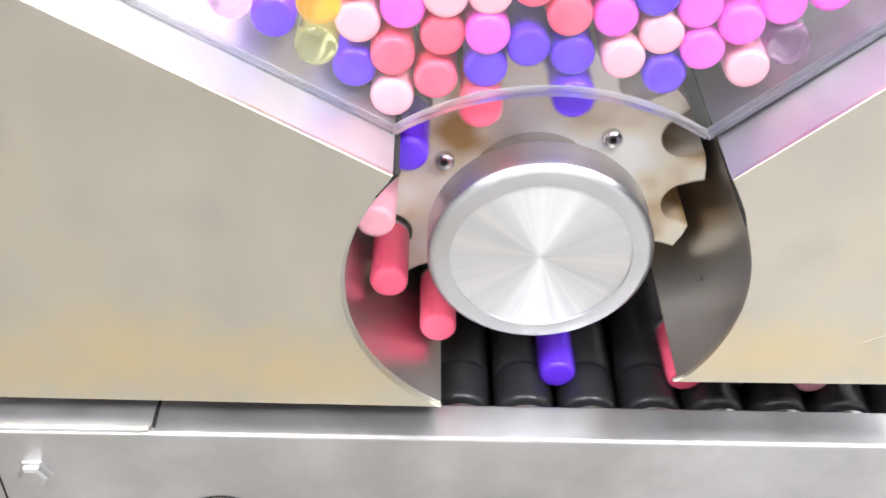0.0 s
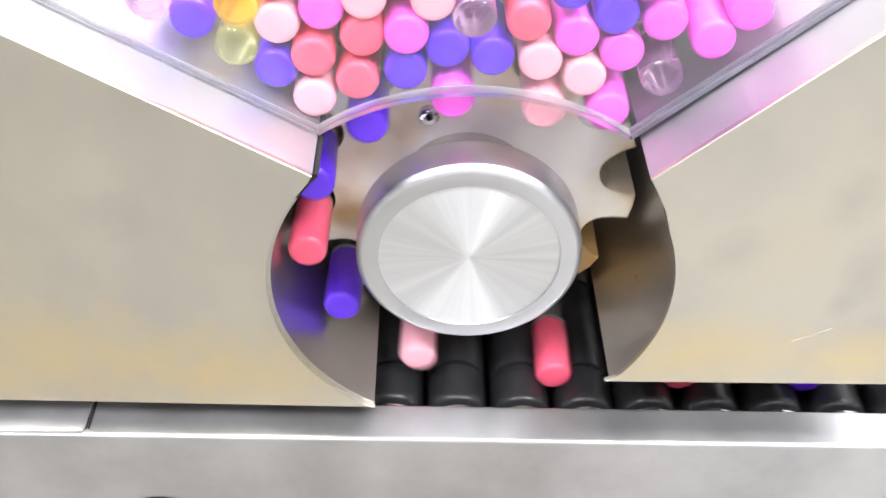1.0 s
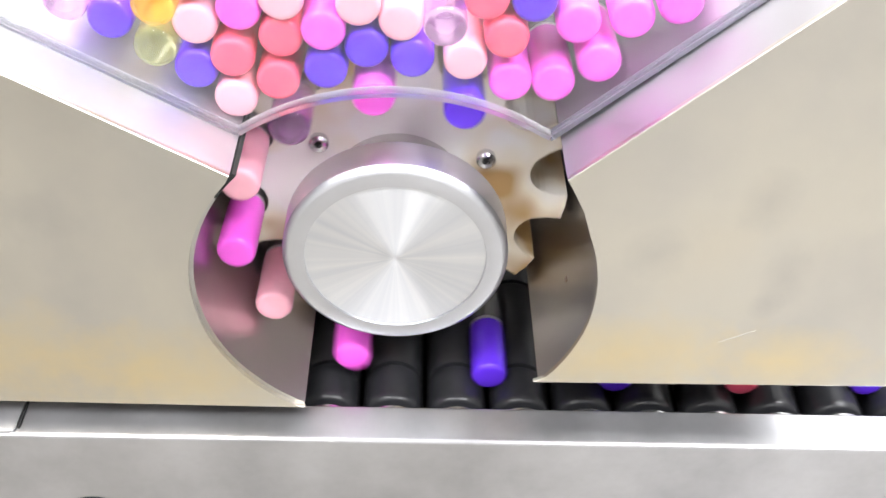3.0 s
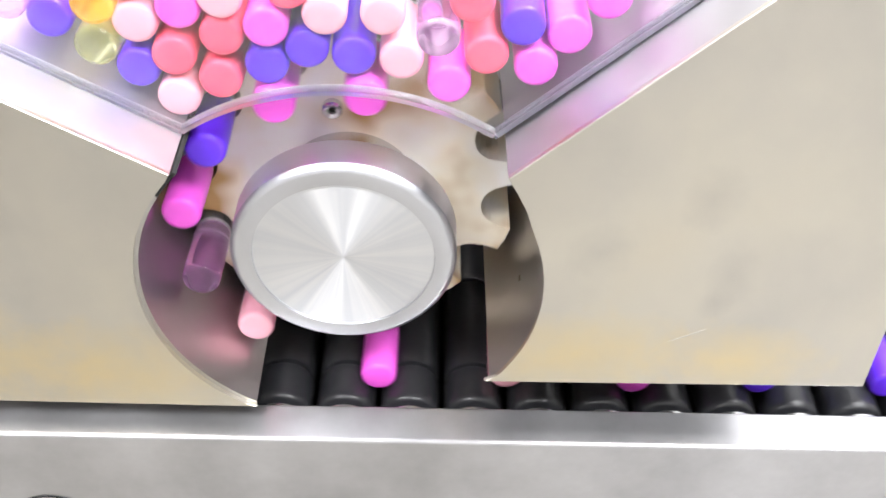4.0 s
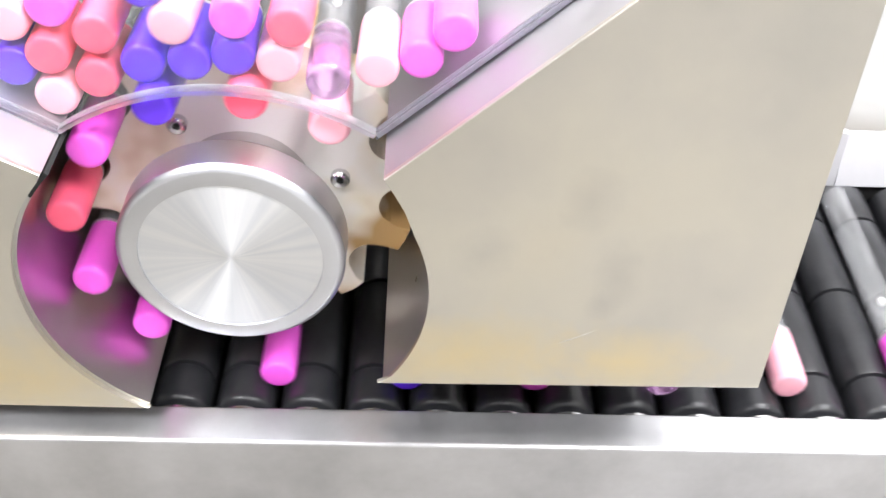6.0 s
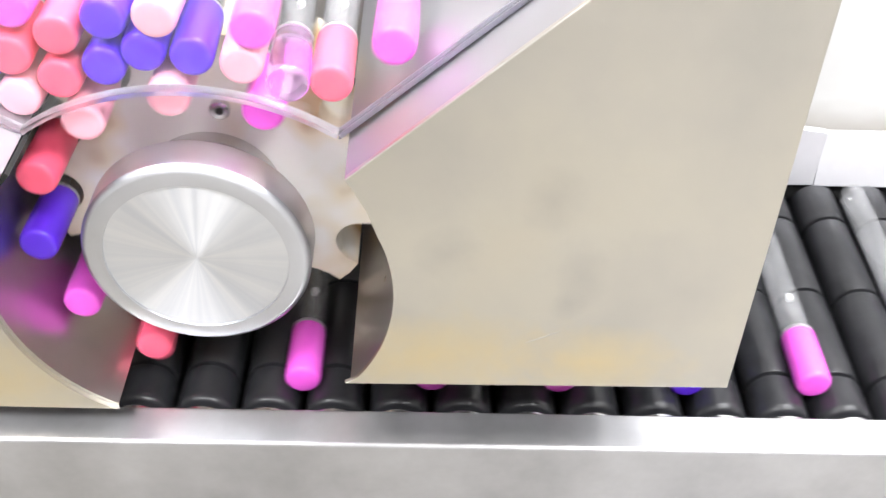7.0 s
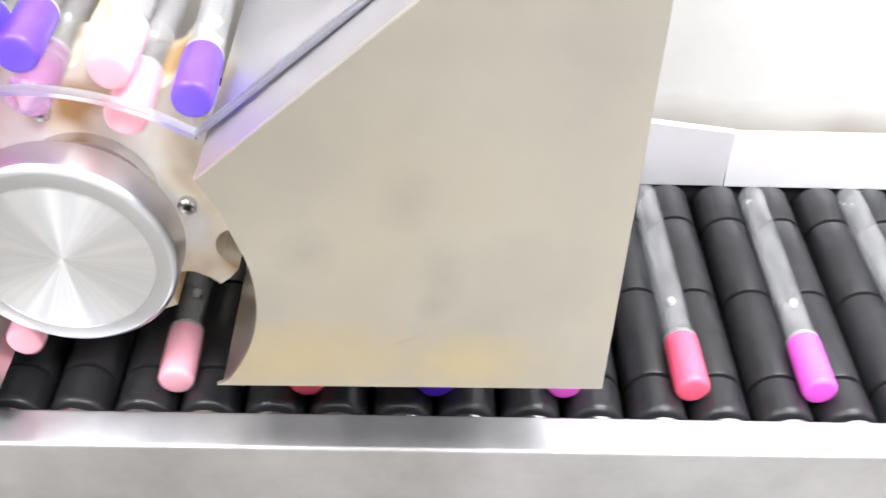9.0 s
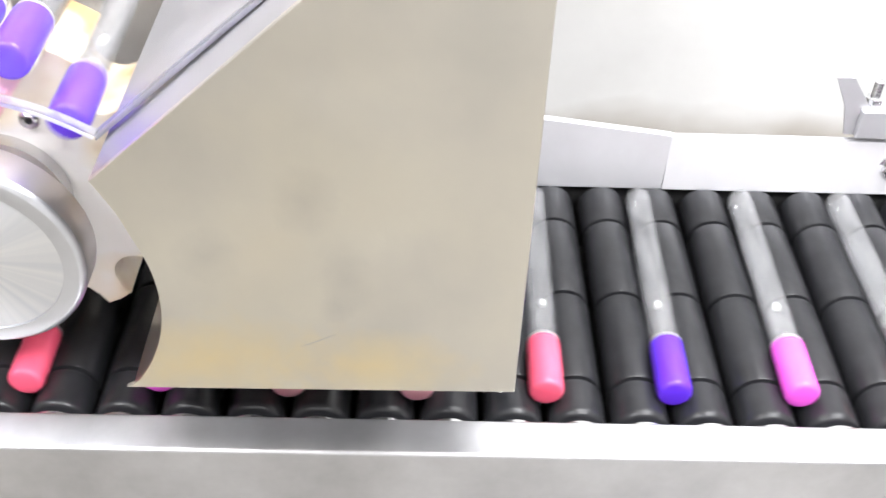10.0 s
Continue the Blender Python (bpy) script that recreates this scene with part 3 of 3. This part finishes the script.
def lay_queue():
    queue(7, 0.22, (0, 0.0353, 0.0674))
    queue(8, 0.38, (0, 0.0465, 0.0782), (0.2, 0.0436, 0.0658))
    queue(9, 0.76, (0, 0.0321, 0.0828), (0.4, 0.0404, 0.0627))
    queue(10, 1.16, (0, 0.0580, 0.0876), (0.4, 0.0471, 0.0746), (0.8, 0.0452, 0.0571))
    queue(11, 1.78, (0, 0.0621, 0.0714), (0.4, 0.0552, 0.0625), (0.8, 0.0335, 0.0676), (1.2, 0.0371, 0.0664), (1.6, 0.0332, 0.0663))
    queue(12, 1.98, (0, 0.0721, 0.0810), (0.4, 0.0646, 0.0740), (0.8, 0.0587, 0.0662), (1.2, 0.0624, 0.0699), (1.6, 0.0627, 0.0696), (1.8, 0.0524, 0.0592))
    queue(13, 2.38, (0, 0.0716, 0.0939), (0.4, 0.0674, 0.0903), (0.8, 0.0568, 0.0878), (1.2, 0.0607, 0.0876), (1.6, 0.0606, 0.0856), (2, 0.0513, 0.0580))
    queue(14, 2.8, (0, 0.0284, 0.0945), (0.4, 0.0269, 0.0959), (0.8, 0.0436, 0.0903), (1.6, 0.0464, 0.0920), (2, 0.0503, 0.0723), (2.4, 0.0499, 0.0586))
    queue(15, 3.2, (0, 0.0436, 0.0930), (0.4, 0.0346, 0.0854), (0.8, 0.0441, 0.0773), (1.2, 0.0485, 0.0772), (1.6, 0.0462, 0.0761), (2, 0.0376, 0.0652), (2.9, 0.0371, 0.0657))
    queue(16, 3.62, (0, 0.0174, 0.0883), (0.4, 0.0192, 0.0879), (0.8, 0.0314, 0.0817), (1.6, 0.0338, 0.0834), (2, 0.0360, 0.0797), (2.4, 0.0525, 0.0716), (3.2, 0.0483, 0.0593))
    queue(17, 4.1, (0, 0.0796, 0.0989), (0.4, 0.0825, 0.0937), (0.8, 0.0725, 0.0822), (1.2, 0.0767, 0.0831), (1.6, 0.0753, 0.0850), (2, 0.0667, 0.0748), (2.5, 0.0679, 0.0764), (3.3, 0.0543, 0.0660), (3.8, 0.0362, 0.0655), (4, 0.0356, 0.0650))
    queue(18, 4.42, (0, 0.0020, 0.0888), (0.4, 0.0032, 0.0884), (0.8, 0.0116, 0.0875), (1.2, 0.0199, 0.0875), (2, 0.0225, 0.0873), (2.4, 0.0347, 0.0824), (4, 0.0479, 0.0758), (4.25, 0.0486, 0.0612))
    queue(19, 4.8, (0, 0.0515, 0.1037), (0.4, 0.0486, 0.0917), (0.8, 0.0525, 0.1021), (1.6, 0.0557, 0.1008), (2, 0.0487, 0.0900), (2.4, 0.0569, 0.0880), (4, 0.0637, 0.0711), (4.4, 0.0514, 0.0592))
    queue(20, 5.22, (0, 0.0138, 0.1034), (0.8, 0.0250, 0.1013), (1.2, 0.0311, 0.0955), (2, 0.0359, 0.0954), (2.4, 0.0424, 0.0954), (4, 0.0589, 0.0863), (4.8, 0.0492, 0.0593))
    queue(21, 5.6, (0, 0.0001, 0.1030), (1.6, 0.0177, 0.1026), (2.4, 0.0275, 0.0959), (4, 0.0425, 0.0946), (4.8, 0.0487, 0.0763), (5.3, 0.0475, 0.0611))
    queue(22, 6.03, (0, -0.0272, 0.1022), (2.4, -0.0126, 0.0937), (4, -0.0048, 0.0884), (4.8, 0.0168, 0.0874), (5.6, 0.0336, 0.0783), (5.85, 0.0426, 0.0630))
    queue(23, 6.45, (0, -0.0212, 0.0939), (0.8, -0.0168, 0.0935), (1.6, -0.0112, 0.0924), (2.4, -0.0003, 0.0873), (4, 0.0146, 0.0889), (4.8, 0.0343, 0.0799), (5.6, 0.0511, 0.0757), (6.2, 0.0520, 0.0654))
    queue(24, 6.85, (0, 0.0597, 0.1058), (1.6, 0.0644, 0.1002), (2, 0.0641, 0.0894), (2.4, 0.0741, 0.0895), (4, 0.0735, 0.0827), (4.8, 0.0618, 0.0672), (5.6, 0.0677, 0.0731), (6.2, 0.0637, 0.0741), (6.55, 0.0491, 0.0588))
    queue(25, 7.24, (0, -0.0153, 0.1035), (4, -0.0148, 0.0967), (4.8, -0.0016, 0.0878), (5.6, 0.0147, 0.0868), (6.2, 0.0336, 0.0813), (6.9, 0.0487, 0.0652))
    queue(26, 7.64, (0, 0.0910, 0.1049), (0.8, 0.0824, 0.0924), (1.2, 0.0867, 0.0932), (1.6, 0.0880, 0.0951), (2, 0.0797, 0.0888), (2.4, 0.0881, 0.0958), (4, 0.0842, 0.0967), (4.8, 0.0719, 0.0790), (5.6, 0.0779, 0.0845), (6.2, 0.0742, 0.0846), (7.3, 0.0502, 0.0587))
    queue(27, 8.05, (0, -0.0228, 0.0841), (4.8, -0.0211, 0.0843), (5.6, -0.0018, 0.0873), (6.2, 0.0155, 0.0867), (7.3, 0.0607, 0.0707), (7.8, 0.0499, 0.0581))
    queue(28, 8.46, (0, -0.0154, 0.1044), (0.4, -0.0082, 0.1005), (0.8, -0.0026, 0.0881), (1.6, 0.0040, 0.0909), (2.4, 0.0149, 0.0858), (4, 0.0324, 0.0815), (4.8, 0.0381, 0.0655), (5.6, 0.0401, 0.0640), (6.2, 0.0337, 0.0638), (7.3, 0.0367, 0.0627), (7.8, 0.0357, 0.0642), (8.3, 0.0489, 0.0585))
    queue(29, 8.86, (0, 0.0210, 0.0733), (0.4, 0.0201, 0.0727), (1.6, 0.0186, 0.0732), (2.4, 0.0218, 0.0734), (4, 0.0199, 0.0730), (4.8, 0.0208, 0.0724), (6.2, 0.0197, 0.0718), (7.3, 0.0238, 0.0712), (7.8, 0.0219, 0.0701), (8.3, 0.0353, 0.0653))
    queue(30, 9.26, (0, 0.0046, 0.0738), (7.3, 0.0050, 0.0713), (7.8, 0.0069, 0.0718), (8.3, 0.0207, 0.0701), (8.8, 0.0501, 0.0583))
    queue(31, 9.66, (0, -0.0367, 0.0925), (4.8, -0.0324, 0.0918), (5.6, -0.0184, 0.0869), (6.2, -0.0072, 0.0860), (7.3, -0.0002, 0.0853), (7.8, -0.0015, 0.0856), (8.3, 0.0054, 0.0749), (8.8, 0.0203, 0.0719), (9.3, 0.0452, 0.0590))
    queue(32, 10.08, (0, -0.0101, 0.0765), (7.3, -0.0098, 0.0740), (7.8, -0.0071, 0.0735), (8.3, -0.0102, 0.0724), (8.8, -0.0067, 0.0742), (9.3, 0.0081, 0.0718), (9.8, 0.0509, 0.0592))
    queue(33, 10.6, (0, -0.0235, 0.0682), (7.3, -0.0265, 0.0705), (7.8, -0.0243, 0.0720), (8.3, -0.0250, 0.0699), (8.8, -0.0232, 0.0717), (9.3, -0.0101, 0.0734), (10, 0.0271, 0.0720))
    queue(34, 11, (0, -0.0524, 0.1042), (4.8, -0.0206, 0.0978), (5.6, -0.0142, 0.0928), (6.2, -0.0212, 0.0856), (7.3, -0.0227, 0.0856), (7.8, -0.0170, 0.0862), (8.3, -0.0167, 0.0872), (10, 0.0128, 0.0766))


def ease(a):
    a = min(1.0, max(0.0, a))
    return a * a * (3 - 2 * a)


# the drive runs a touch unevenly: seconds ahead of an even pace
PACE = ((0, 0.0), (1.0, -0.008), (2.0, 0.0), (2.5, 0.014), (4.5, 0.016), (5.0, 0.022), (6.0, 0.030), (7.5, -0.006), (10, -0.004))


def clock(t):
    return t + float(np.interp(t, [a for a, _ in PACE], [b for _, b in PACE]))


def place(i, t):
    """Where vial i is: in the pile, in its pocket, or on the rollers. Its turns since the belt's mark are u."""
    u = RATE * clock(t) - i
    ride = 0.0595
    belt_x, belt_z = 0.0145 + 2 * PITCH * u, -0.0729

    def in_wheel(w):
        a = radians(263.9 + 30 * w)
        return ride * math.cos(a), ride * math.sin(a)
    if i in WAYS and t < WAYS[i][0]:
        taken, rows = WAYS[i]
        if t <= rows[-1][0]:
            j = int(np.searchsorted(rows[:, 0], t, side="right")) - 1
            j = min(j, len(rows) - 2)
            if j < 0:
                return rows[0][1], 0.030, rows[0][2], 0
            (ta, ax, az), (tb, bx, bz) = rows[j], rows[j + 1]
            # lie still, then slip to the next place at the end of the span
            k = ease((t - max(ta, tb - 0.45)) / (tb - max(ta, tb - 0.45)))
            return ax + (bx - ax) * k, 0.030, az + (bz - az) * k, 0
        ta, ax, az = rows[-1]
        start = max(ta, taken - 0.22)
        k = ease((t - start) / (taken - start))
        bx, bz = in_wheel(RATE * clock(taken) - i)
        return ax + (bx - ax) * k, 0.030 - 0.002 * k, az + (bz - az) * k, 0
    if u < -0.78:
        x, z = in_wheel(u)
        return x, 0.028, z, 0
    k = ease((u + 0.78) / 0.42)
    x, z = in_wheel(min(u, -0.5))
    f = min(1.0, max(0.0, (u + 0.78) / 0.38)) ** 2
    return x + (belt_x - x) * k, 0.028 - 0.0003 * k, z + (belt_z - z) * f, 0


rng = random.Random(7)
RUN = {}


STEPS = 151


def jostle():
    """Let the queueing vials push each other apart and slide along the chute, step by step."""
    lay_queue()
    ids = list(ORDER)
    rest = np.array([(x, z) for _c, x, z in REST])
    gap = 0.0143
    nx, nz = -R_SLOPE / math.hypot(1, R_SLOPE), 1 / math.hypot(1, R_SLOPE)
    pos = np.array([[place(i, 0)[0], place(i, 0)[2]] for i in ids])
    tracks = {i: [] for i in ids}
    for k in range(-6, STEPS):
        t = max(0, k) / 15
        want = np.array([[place(i, t)[0], place(i, t)[2]] for i in ids])
        loose = np.array([i in WAYS and t < WAYS[i][0] - 0.2 for i in ids])
        pos = np.where(loose[:, None], pos + 0.7 * (want - pos), want)
        for _ in range(14):
            allp = np.vstack([pos, rest])
            d = allp[:, None, :] - allp[None, :, :]
            r = np.sqrt((d ** 2).sum(-1)) + 1e-9
            push = np.clip(gap - r, 0, None)
            np.fill_diagonal(push, 0)
            free = np.concatenate([loose, np.zeros(len(rest), bool)])
            share = np.where(free[None, :], 0.5, 1.0)
            move = (d / r[..., None] * (push * share)[..., None]).sum(1) * 0.6
            pos[loose] += move[:len(ids)][loose]
            side = (pos[:, 0] - R_TOP[0]) * nx + (pos[:, 1] - R_TOP[1]) * nz - CAP_R
            low = loose & (side < 0) & (pos[:, 0] > 0.047)
            pos[low] -= side[low, None] * np.array([[nx, nz]])
        if k >= 0:
            for i, q in zip(ids, pos):
                tracks[i].append((float(q[0]), float(q[1])))
    return tracks


def build_vials():
    for colour, x, z in REST:
        vial(colour, pose(x, 0.030 + rng.uniform(0, 0.002), z, rng.uniform(-1.5, 0.5), rng.uniform(0, 360), rng.uniform(-1.5, 1.5)))
    tracks = jostle()
    for i, colour in ORDER.items():
        x, z = tracks[i][0]
        RUN[i] = (vial(colour, pose(x, place(i, 0)[1], z)), rng.uniform(-1.5, 1.5), rng.uniform(-40, 40), rng.uniform(-0.001, 0.0014), tracks[i])


def motions():
    chain_way = 2 * PITCH * RATE
    halves = [k / 2 for k in range(21)]
    walk(CHAIN, [(t, pose(chain_way * clock(t), 0, 0)) for t in halves])
    walk(WHEEL, [(t, pose(0, 0, 0, 0, -(263.9 - 240 + TURN * clock(t)), 0)) for t in halves])
    for i, (ob, yaw, spin, dy, track) in RUN.items():
        rows = []
        for k in range(STEPS):
            x, z = track[k]
            rows.append((k / 15, pose(x, place(i, k / 15)[1] + dy, z, 0, spin, yaw)))
        walk(ob, rows)


build_room()
build_hopper()
build_cover()
WHEEL = build_wheel()
build_conveyor()
build_far_things()
CHAIN = build_rollers()
build_vials()
motions()
